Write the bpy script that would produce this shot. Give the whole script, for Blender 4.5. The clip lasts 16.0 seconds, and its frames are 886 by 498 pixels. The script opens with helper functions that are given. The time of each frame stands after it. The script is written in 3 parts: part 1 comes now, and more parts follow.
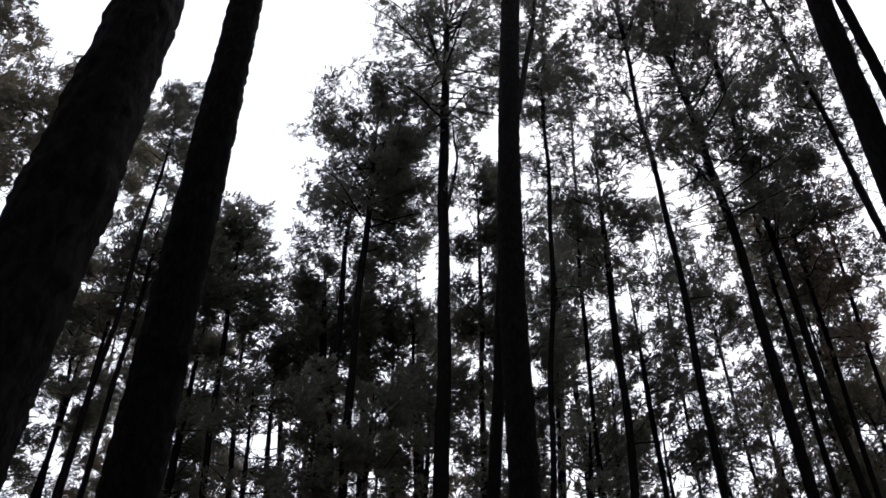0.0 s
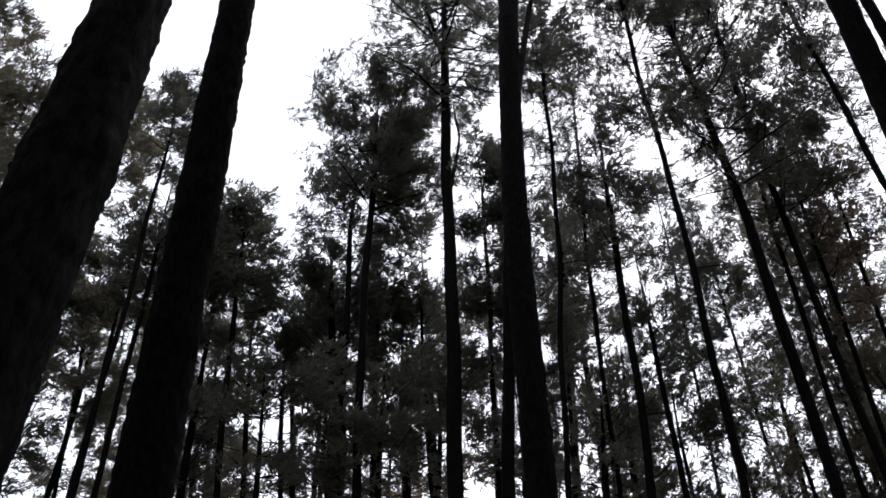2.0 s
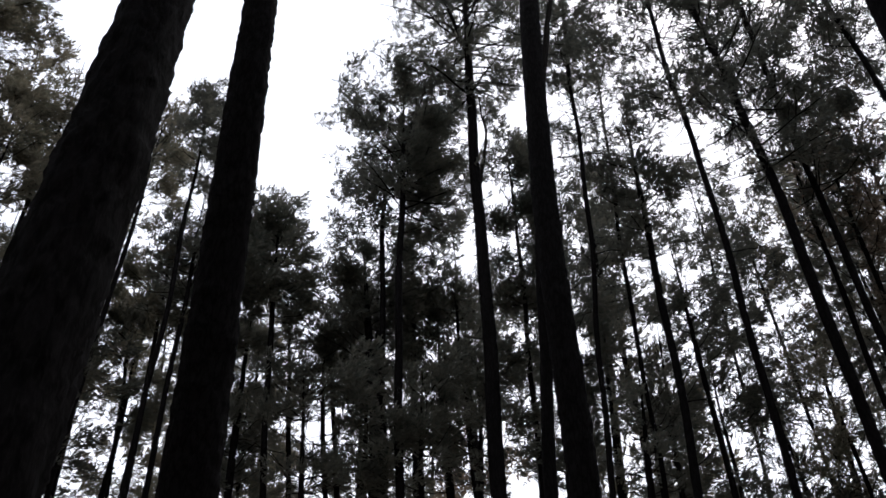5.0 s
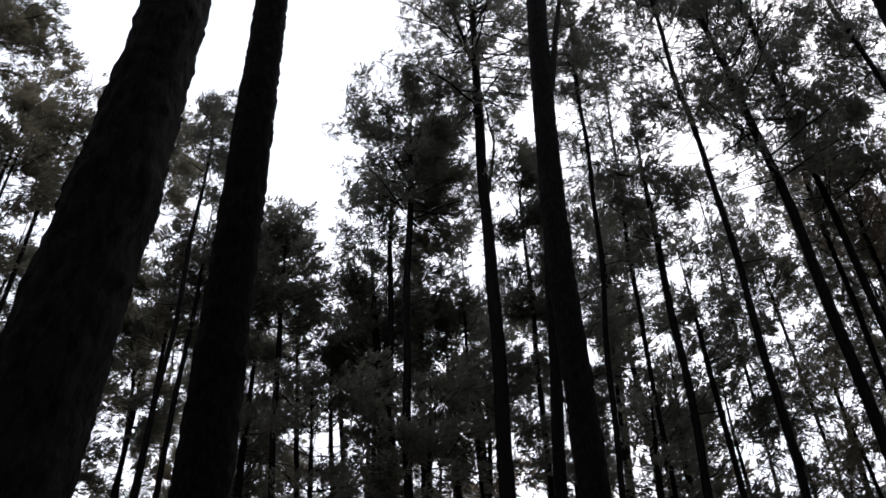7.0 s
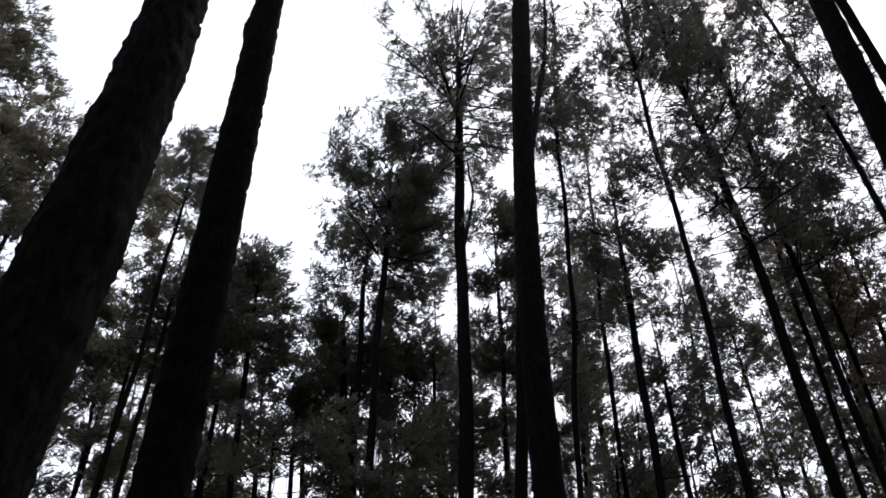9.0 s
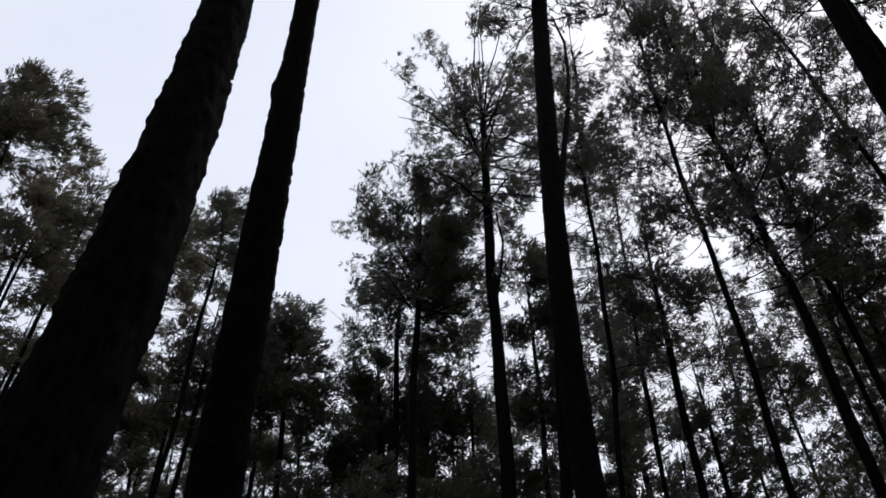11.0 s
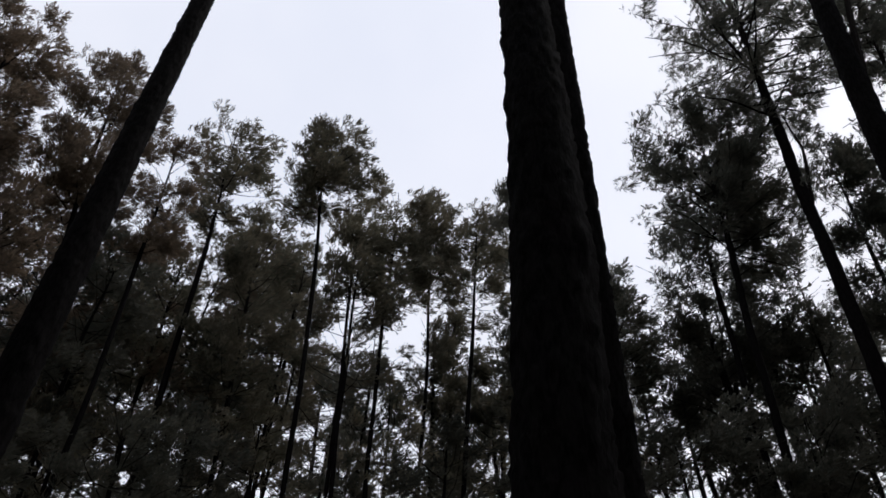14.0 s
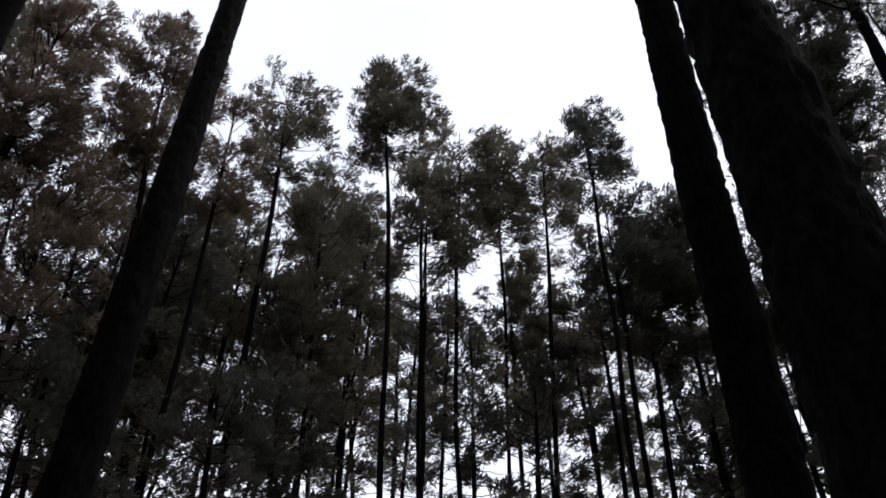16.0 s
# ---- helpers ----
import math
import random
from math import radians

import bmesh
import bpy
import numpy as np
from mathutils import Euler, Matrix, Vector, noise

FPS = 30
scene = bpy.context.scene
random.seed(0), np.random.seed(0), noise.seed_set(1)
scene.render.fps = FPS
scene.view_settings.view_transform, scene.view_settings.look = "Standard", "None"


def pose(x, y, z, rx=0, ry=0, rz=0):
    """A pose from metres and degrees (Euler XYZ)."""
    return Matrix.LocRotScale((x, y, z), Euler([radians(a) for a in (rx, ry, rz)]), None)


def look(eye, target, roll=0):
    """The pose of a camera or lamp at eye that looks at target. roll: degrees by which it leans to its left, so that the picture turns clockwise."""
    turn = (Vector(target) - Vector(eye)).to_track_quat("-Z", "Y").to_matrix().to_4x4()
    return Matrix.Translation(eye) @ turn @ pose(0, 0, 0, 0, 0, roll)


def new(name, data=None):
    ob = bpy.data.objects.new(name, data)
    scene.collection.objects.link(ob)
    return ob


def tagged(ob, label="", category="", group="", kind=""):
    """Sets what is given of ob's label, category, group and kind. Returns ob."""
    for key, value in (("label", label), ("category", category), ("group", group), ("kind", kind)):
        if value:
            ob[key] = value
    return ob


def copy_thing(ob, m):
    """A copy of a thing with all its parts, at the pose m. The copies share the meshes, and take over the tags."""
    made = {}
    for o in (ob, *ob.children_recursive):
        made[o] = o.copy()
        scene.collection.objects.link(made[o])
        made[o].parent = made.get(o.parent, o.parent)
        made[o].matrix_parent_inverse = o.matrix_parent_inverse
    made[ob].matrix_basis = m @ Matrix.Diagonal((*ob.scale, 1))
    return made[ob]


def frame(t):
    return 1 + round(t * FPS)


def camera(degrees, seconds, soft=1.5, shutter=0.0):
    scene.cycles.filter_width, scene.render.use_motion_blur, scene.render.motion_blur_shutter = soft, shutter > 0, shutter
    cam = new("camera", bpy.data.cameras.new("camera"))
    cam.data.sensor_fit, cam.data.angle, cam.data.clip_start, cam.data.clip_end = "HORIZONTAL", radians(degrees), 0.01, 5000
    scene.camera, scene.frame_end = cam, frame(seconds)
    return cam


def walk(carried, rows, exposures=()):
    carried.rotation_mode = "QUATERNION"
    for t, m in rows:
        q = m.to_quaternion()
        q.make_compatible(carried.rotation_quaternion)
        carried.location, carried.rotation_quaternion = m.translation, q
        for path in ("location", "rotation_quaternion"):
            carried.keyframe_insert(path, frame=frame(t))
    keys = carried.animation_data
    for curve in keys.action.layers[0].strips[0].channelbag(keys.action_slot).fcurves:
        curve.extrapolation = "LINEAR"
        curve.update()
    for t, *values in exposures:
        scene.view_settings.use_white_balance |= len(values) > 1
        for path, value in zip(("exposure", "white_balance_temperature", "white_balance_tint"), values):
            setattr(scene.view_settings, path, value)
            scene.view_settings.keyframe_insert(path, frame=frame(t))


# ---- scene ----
cam = camera(57.55, 16.0, soft=1.75)

def aim(t, x, y, z, yaw, pitch, roll):
    """A row of the walk: yaw to the left of +y, pitch upwards."""
    a, p = radians(yaw), radians(pitch)
    ahead = Vector((-math.sin(a) * math.cos(p), math.cos(a) * math.cos(p), math.sin(p)))
    eye = Vector((x, y, z))
    return t, look(eye, eye + 2 * ahead, roll)


walk(cam, [
    aim(0.0, -0.018, 0.045, 1.659, 3.77, 39.19, 0.26),
    aim(0.5, -0.024, 0.038, 1.708, 3.93, 39.14, 0.02),
    aim(1.0, -0.053, 0.087, 1.705, 3.92, 38.94, -0.52),
    aim(1.5, -0.075, 0.137, 1.668, 3.90, 38.52, -1.02),
    aim(2.0, -0.046, 0.148, 1.596, 4.22, 38.04, -1.47),
    aim(2.5, -0.009, 0.135, 1.519, 4.34, 37.68, -1.90),
    aim(3.0, -0.002, 0.143, 1.467, 5.12, 37.65, -2.08),
    aim(3.5, -0.015, 0.158, 1.446, 6.17, 37.31, -2.10),
    aim(4.0, -0.007, 0.160, 1.464, 7.10, 37.94, -2.28),
    aim(6.5, -0.038, 0.130, 1.624, 7.39, 38.12, -2.20),
    aim(7.0, -0.048, 0.130, 1.639, 7.80, 38.55, -2.06),
    aim(7.5, -0.039, 0.119, 1.635, 7.64, 38.77, -2.20),
    aim(8.0, -0.035, 0.110, 1.657, 7.50, 38.84, -1.73),
    aim(8.5, -0.034, 0.108, 1.699, 6.89, 39.90, -0.89),
    aim(9.0, -0.020, 0.108, 1.725, 5.44, 41.73, -0.31),
    aim(11.5, -0.142, 0.212, 1.767, 10.81, 45.87, -1.52),
    aim(12.0, -0.221, 0.201, 1.653, 19.27, 45.65, -1.35),
    aim(12.5, -0.210, 0.114, 1.522, 24.14, 44.34, 0.23),
    aim(13.0, -0.263, 0.083, 1.405, 30.35, 42.89, 1.64),
    aim(13.5, -0.357, 0.014, 1.422, 36.36, 42.99, 3.77),
    aim(14.0, -0.581, -0.041, 1.515, 35.22, 43.23, 2.39),
    aim(14.5, -0.829, -0.050, 1.624, 35.75, 42.16, 0.25),
    aim(15.0, -0.947, -0.007, 1.649, 41.15, 40.48, 2.03),
    aim(15.5, -1.147, 0.065, 1.610, 40.60, 39.83, 1.21),
    aim(16.0, -1.302, 0.094, 1.599, 40.17, 39.56, 0.88),
], exposures=[(0.0, 0.5, 6180, 13), (3.0, 0.6, 6180, 13), (8.5, 0.6, 6180, 13), (9.1, 0.46, 6180, 13), (10.8, -0.32, 6160, 13), (12.3, -0.36, 6120, 7), (13.0, -0.24, 6220, 13), (13.6, -0.26, 6420, 13), (14.4, -0.33, 6090, 13), (15.4, -0.08, 6120, 14), (16.0, 0.0, 6140, 14)])

# ---- sky and light ----
SUN_ELEVATION, SUN_ROTATION = radians(58), radians(28)
world = bpy.data.worlds.new("overcast_sky")
scene.world = world
world.use_nodes = True
wn, wl = world.node_tree.nodes, world.node_tree.links
background = wn["Background"]
sky = wn.new("ShaderNodeTexSky")
sky.sky_type, sky.sun_disc = "NISHITA", False
sky.sun_elevation, sky.sun_rotation, sky.air_density, sky.dust_density = SUN_ELEVATION, SUN_ROTATION, 1.0, 3.0
dim = wn.new("ShaderNodeVectorMath")
dim.operation = "SCALE"
dim.inputs["Scale"].default_value = 0.12
wl.new(sky.outputs["Color"], dim.inputs[0])
coord = wn.new("ShaderNodeTexCoord")
clouds = wn.new("ShaderNodeTexNoise")
clouds.inputs["Scale"].default_value, clouds.inputs["Detail"].default_value = 1.6, 5.0
wl.new(coord.outputs["Generated"], clouds.inputs["Vector"])
ramp = wn.new("ShaderNodeValToRGB")
ramp.color_ramp.elements[0].position, ramp.color_ramp.elements[0].color = 0.3, (0.98, 1.02, 1.1, 1)
ramp.color_ramp.elements[1].position, ramp.color_ramp.elements[1].color = 0.7, (1.2, 1.2, 1.22, 1)
wl.new(clouds.outputs["Fac"], ramp.inputs["Fac"])
cover = wn.new("ShaderNodeMix")
cover.data_type = "RGBA"
cover.inputs["Factor"].default_value = 0.85
wl.new(dim.outputs["Vector"], cover.inputs["A"])
wl.new(ramp.outputs["Color"], cover.inputs["B"])
wl.new(cover.outputs["Result"], background.inputs["Color"])
background.inputs["Strength"].default_value = 1.1

sun = new("sun", bpy.data.lights.new("sun", "SUN"))
sun.data.energy, sun.data.angle, sun.data.color = 1.4, radians(20), (1.0, 0.96, 0.9)
sun_from = Vector((math.sin(SUN_ROTATION) * math.cos(SUN_ELEVATION), math.cos(SUN_ROTATION) * math.cos(SUN_ELEVATION), math.sin(SUN_ELEVATION)))
sun.matrix_world = look(sun_from * 60, (0, 0, 0))


# ---- materials ----
def material(name):
    m = bpy.data.materials.new(name)
    m.use_nodes = True
    return m, m.node_tree.nodes, m.node_tree.links, m.node_tree.nodes["Principled BSDF"]


def bark_material(name, dark, light, grain):
    """Plated pine bark: long fissures, plates of two tones, lichen specks."""
    m, n, l, b = material(name)
    tc = n.new("ShaderNodeTexCoord")
    flat = n.new("ShaderNodeMapping")
    flat.inputs["Scale"].default_value = (grain, grain, grain * 0.28)
    l.new(tc.outputs["Object"], flat.inputs["Vector"])
    plates = n.new("ShaderNodeTexVoronoi")
    plates.feature = "DISTANCE_TO_EDGE"
    plates.inputs["Scale"].default_value = 2.2
    warp = n.new("ShaderNodeTexNoise")
    warp.inputs["Scale"].default_value, warp.inputs["Detail"].default_value = 3.0, 4.0
    l.new(flat.outputs["Vector"], warp.inputs["Vector"])
    shift = n.new("ShaderNodeMix")
    shift.data_type = "VECTOR"
    shift.inputs["Factor"].default_value = 0.25
    l.new(flat.outputs["Vector"], shift.inputs["A"])
    l.new(warp.outputs["Color"], shift.inputs["B"])
    l.new(shift.outputs["Result"], plates.inputs["Vector"])
    fissure = n.new("ShaderNodeValToRGB")
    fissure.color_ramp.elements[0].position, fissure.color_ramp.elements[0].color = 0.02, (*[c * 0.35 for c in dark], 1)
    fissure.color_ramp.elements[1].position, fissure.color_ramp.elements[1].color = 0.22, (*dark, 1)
    l.new(plates.outputs["Distance"], fissure.inputs["Fac"])
    fine = n.new("ShaderNodeTexNoise")
    fine.inputs["Scale"].default_value, fine.inputs["Detail"].default_value = 9.0, 6.0
    l.new(flat.outputs["Vector"], fine.inputs["Vector"])
    mix = n.new("ShaderNodeMix")
    mix.data_type = "RGBA"
    spread = n.new("ShaderNodeMapRange")
    spread.inputs["From Min"].default_value, spread.inputs["From Max"].default_value = 0.45, 0.8
    l.new(fine.outputs["Fac"], spread.inputs["Value"])
    l.new(spread.outputs["Result"], mix.inputs["Factor"])
    l.new(fissure.outputs["Color"], mix.inputs["A"])
    mix.inputs["B"].default_value = (*light, 1)
    l.new(mix.outputs["Result"], b.inputs["Base Color"])
    b.inputs["Roughness"].default_value = 0.95
    b.inputs["Specular IOR Level"].default_value = 0.03
    height = n.new("ShaderNodeMath")
    height.operation = "ADD"
    l.new(plates.outputs["Distance"], height.inputs[0])
    l.new(fine.outputs["Fac"], height.inputs[1])
    bump = n.new("ShaderNodeBump")
    bump.inputs["Strength"].default_value, bump.inputs["Distance"].default_value = 0.22, 0.03
    l.new(height.outputs["Value"], bump.inputs["Height"])
    l.new(bump.outputs["Normal"], b.inputs["Normal"])
    return m


def needle_material(name, green, dry):
    """Pine needles: two tones mixed needle by needle and tree by tree, with light through them."""
    m, n, l, b = material(name)
    geo, info = n.new("ShaderNodeNewGeometry"), n.new("ShaderNodeObjectInfo")
    tc = n.new("ShaderNodeTexCoord")
    patch = n.new("ShaderNodeTexNoise")
    patch.inputs["Scale"].default_value, patch.inputs["Detail"].default_value = 0.8, 2.0
    l.new(tc.outputs["Object"], patch.inputs["Vector"])
    total = n.new("ShaderNodeMath")
    total.operation = "MULTIPLY_ADD"
    l.new(geo.outputs["Random Per Island"], total.inputs[0])
    total.inputs[1].default_value = 0.5
    l.new(patch.outputs["Fac"], total.inputs[2])
    ramp = n.new("ShaderNodeValToRGB")
    ramp.color_ramp.elements[0].position, ramp.color_ramp.elements[0].color = 0.45, (*green, 1)
    ramp.color_ramp.elements[1].position, ramp.color_ramp.elements[1].color = 1.0, (*dry, 1)
    l.new(total.outputs["Value"], ramp.inputs["Fac"])
    tone = n.new("ShaderNodeHueSaturation")
    lift = n.new("ShaderNodeMapRange")
    lift.inputs["To Min"].default_value, lift.inputs["To Max"].default_value = 0.75, 1.25
    l.new(info.outputs["Random"], lift.inputs["Value"])
    l.new(lift.outputs["Result"], tone.inputs["Value"])
    l.new(ramp.outputs["Color"], tone.inputs["Color"])
    l.new(tone.outputs["Color"], b.inputs["Base Color"])
    b.inputs["Roughness"].default_value = 0.6
    b.inputs["Specular IOR Level"].default_value = 0.12
    glow = n.new("ShaderNodeBsdfTranslucent")
    l.new(tone.outputs["Color"], glow.inputs["Color"])
    both = n.new("ShaderNodeMixShader")
    both.inputs["Fac"].default_value = 0.45
    l.new(b.outputs["BSDF"], both.inputs[1])
    l.new(glow.outputs["BSDF"], both.inputs[2])
    l.new(both.outputs["Shader"], n["Material Output"].inputs["Surface"])
    return m


def litter_material():
    m, n, l, b = material("needle_litter")
    tc = n.new("ShaderNodeTexCoord")
    big, small = n.new("ShaderNodeTexNoise"), n.new("ShaderNodeTexNoise")
    big.inputs["Scale"].default_value, small.inputs["Scale"].default_value = 0.3, 14.0
    small.inputs["Detail"].default_value = 8.0
    l.new(tc.outputs["Object"], big.inputs["Vector"])
    l.new(tc.outputs["Object"], small.inputs["Vector"])
    ramp = n.new("ShaderNodeValToRGB")
    ramp.color_ramp.elements[0].position, ramp.color_ramp.elements[0].color = 0.35, (0.035, 0.022, 0.012, 1)
    ramp.color_ramp.elements[1].position, ramp.color_ramp.elements[1].color = 0.7, (0.1, 0.06, 0.03, 1)
    moss = n.new("ShaderNodeMix")
    moss.data_type = "RGBA"
    l.new(small.outputs["Fac"], ramp.inputs["Fac"])
    cut = n.new("ShaderNodeMapRange")
    cut.inputs["From Min"].default_value, cut.inputs["From Max"].default_value = 0.5, 0.75
    l.new(big.outputs["Fac"], cut.inputs["Value"])
    l.new(cut.outputs["Result"], moss.inputs["Factor"])
    l.new(ramp.outputs["Color"], moss.inputs["A"])
    moss.inputs["B"].default_value = (0.03, 0.045, 0.015, 1)
    l.new(moss.outputs["Result"], b.inputs["Base Color"])
    b.inputs["Roughness"].default_value = 0.95
    bump = n.new("ShaderNodeBump")
    bump.inputs["Strength"].default_value, bump.inputs["Distance"].default_value = 0.6, 0.04
    l.new(small.outputs["Fac"], bump.inputs["Height"])
    l.new(bump.outputs["Normal"], b.inputs["Normal"])
    return m


# Trunk bark far below its real tone: the deep forest shade is in the colour.
BARK = bark_material("shade_darkened_bark", (0.0068, 0.006, 0.0061), (0.0125, 0.0108, 0.0108), 9.0)
TWIG = bark_material("twig_bark", (0.018, 0.0155, 0.014), (0.032, 0.028, 0.024), 20.0)
GREEN = needle_material("green_needles", (0.064, 0.07, 0.058), (0.115, 0.11, 0.086))
# Olive and brown tones, both lightened in colour to carry haze and lens glare.
OLIVE = needle_material("olive_needles", (0.095, 0.097, 0.07), (0.18, 0.156, 0.11))
BROWN = needle_material("brown_hazed_needles", (0.1, 0.081, 0.061), (0.185, 0.139, 0.098))
LITTER = litter_material()


# ---- mesh helpers ----
def mesh_of(name, verts, faces, mat, smooth=False):
    me = bpy.data.meshes.new(name)
    me.from_pydata(verts, [], faces)
    me.materials.append(mat)
    if smooth:
        me.polygons.foreach_set("use_smooth", [True] * len(me.polygons))
    me.update()
    return me


def triangles(name, corners, mat):
    """A mesh of loose triangles from an array (n, 3, 3)."""
    n = len(corners)
    me = bpy.data.meshes.new(name)
    me.vertices.add(3 * n)
    me.vertices.foreach_set("co", corners.astype(np.float32).ravel())
    me.loops.add(3 * n)
    me.loops.foreach_set("vertex_index", np.arange(3 * n, dtype=np.int32))
    me.polygons.add(n)
    me.polygons.foreach_set("loop_start", np.arange(0, 3 * n, 3, dtype=np.int32))
    me.materials.append(mat)
    me.update(calc_edges=True)
    return me


def part(name, me, parent, label="", kind=""):
    ob = new(name, me)
    ob.parent = parent
    return tagged(ob, label=label, kind=kind)


def unit(v):
    return v / (np.linalg.norm(v, axis=-1, keepdims=True) + 1e-9)


def tube(path, radii, sides):
    """Rings of a tapering tube along a path: vertices and quads."""
    path = np.asarray(path, float)
    along = unit(np.gradient(path, axis=0))
    ref = np.array([0.31, 0.17, 0.94]) if abs(along[0, 2]) < 0.8 else np.array([0.95, 0.3, 0.05])
    side = unit(np.cross(along, ref))
    up = np.cross(side, along)
    a = np.linspace(0, 2 * np.pi, sides, endpoint=False)
    ring = side[:, None] * np.cos(a)[None, :, None] + up[:, None] * np.sin(a)[None, :, None]
    verts = (path[:, None] + ring * np.asarray(radii)[:, None, None]).reshape(-1, 3)
    faces = []
    for i in range(len(path) - 1):
        for j in range(sides):
            k = (j + 1) % sides
            faces.append((i * sides + j, i * sides + k, (i + 1) * sides + k, (i + 1) * sides + j))
    return verts, faces


# ---- a pine ----
def trunk_mesh(height, r, taper, lean, curve, rng, near, knobs, sway):
    """A tapering trunk with flared foot, plated bark, whorl scars and a slow bend."""
    sides = 56 if near > 2 else 40 if near > 1 else 28 if near else 12
    step = 0.03 if near > 2 else 0.05 if near > 1 else 0.15 if near else 0.5
    low = 9.0 if near > 2 else 22.0
    zs = np.concatenate([[-0.25], np.arange(0.0, min(low, height), step), np.arange(low, height, 0.25), [height]])
    seed = Vector(rng.uniform(-50, 50, 3))
    knots = [(rng.uniform(2.5, height * 0.7), rng.uniform(0, 6.28), rng.uniform(0.12, 0.3)) for _ in range(int(height * 0.8))] if near else []
    verts, faces = [], []
    for z in zs:
        s = max(z, 0) / height
        cx, cy = axis_point(z, lean, curve, sway)
        base = max(0.012, r * max(1 - taper * z, 1.15 * (1 - s) * 0.9 if s > 0.8 else 0.0)) + 0.45 * r * math.exp(-max(z, 0) / 0.35)
        if s > 0.75:
            base = max(0.012, r * (1 - taper * 0.75 * height) * (1 - (s - 0.75) / 0.25) ** 0.8)
        for kz, ka, size, swell in knobs[:1] if len(knobs) == 1 else ():
            base *= 1 + 0.06 / (1 + math.exp((z - kz) / 0.12)) - 0.03
        for j in range(sides):
            a = 2 * math.pi * j / sides
            ca, sa = math.cos(a), math.sin(a)
            q = 1.0
            if near:
                p = Vector((ca * r * 7, sa * r * 7, z * 2.2)) + seed
                q += 0.045 * noise.noise(p) + 0.04 * noise.noise(Vector((ca * r * 20, sa * r * 20, z * 6.5)) + seed)
                q += 0.05 * (noise.cell(Vector((ca * r * 24, sa * r * 24, z * 9.0)) + seed) - 0.5)
                q += 0.035 * (noise.cell(Vector((ca * r * 45, sa * r * 45, z * 21.0)) - seed) - 0.5)
                for kz, ka, size, swell in knobs:
                    q += swell * math.exp(-((kz - z) / size) ** 2) * max(0.0, math.cos(a - ka)) ** 2
                for kz, ka, size in knots:
                    if abs(kz - z) < size:
                        q += 0.09 * math.exp(-((kz - z) / (0.4 * size)) ** 2) * max(0.0, math.cos(a - ka)) ** 3
            else:
                q += 0.07 * noise.noise(Vector((ca * 0.8, sa * 0.8, z * 0.9)) + seed)
            verts.append((cx + ca * base * q, cy + sa * base * q, z))
    for i in range(len(zs) - 1):
        for j in range(sides):
            k = (j + 1) % sides
            faces.append((i * sides + j, i * sides + k, (i + 1) * sides + k, (i + 1) * sides + j))
    faces.append(tuple(range((len(zs) - 1) * sides, len(zs) * sides)))
    return verts, faces


def axis_point(z, lean, curve, sway):
    """The trunk's middle at a height: a lean, a curve that straightens out above 8 m, and slow kinks (size, pace, phase)."""
    z = max(z, 0)
    w = z * z if z < 8 else 64 + 64 * (1 - math.exp((8 - z) / 4))
    size, pace, phase = sway
    kx = size * (math.sin(z * pace + phase) + 0.4 * math.sin(2.9 * z * pace + 2 * phase))
    ky = size * (math.cos(z * pace + 2 * phase) + 0.4 * math.sin(2.3 * z * pace))
    return lean[0] * z + curve[0] * w + kx, lean[1] * z + curve[1] * w + ky


WIND = np.array([0.75, 0.55, 0.15])


def tufts(at, way, rng, needles, length, width):
    """Brush-like tufts: needles that fan out from the end of each shoot."""
    n = len(at) * needles
    at, way = np.repeat(at, needles, 0), np.repeat(way, needles, 0)
    side = unit(np.cross(way, rng.normal(size=way.shape)))
    angle = np.radians(rng.uniform(6, 52, (n, 1)))
    dart = unit(way * np.cos(angle) + side * np.sin(angle))
    root = at + way * length * rng.uniform(-0.55, 0.3, (n, 1))
    tip = root + dart * length * rng.uniform(0.7, 1.2, (n, 1))
    flat = unit(np.cross(dart, rng.normal(size=way.shape))) * 0.5 * width * rng.uniform(0.6, 1.3, (n, 1))
    return np.stack([root, tip + flat, tip - flat], 1)


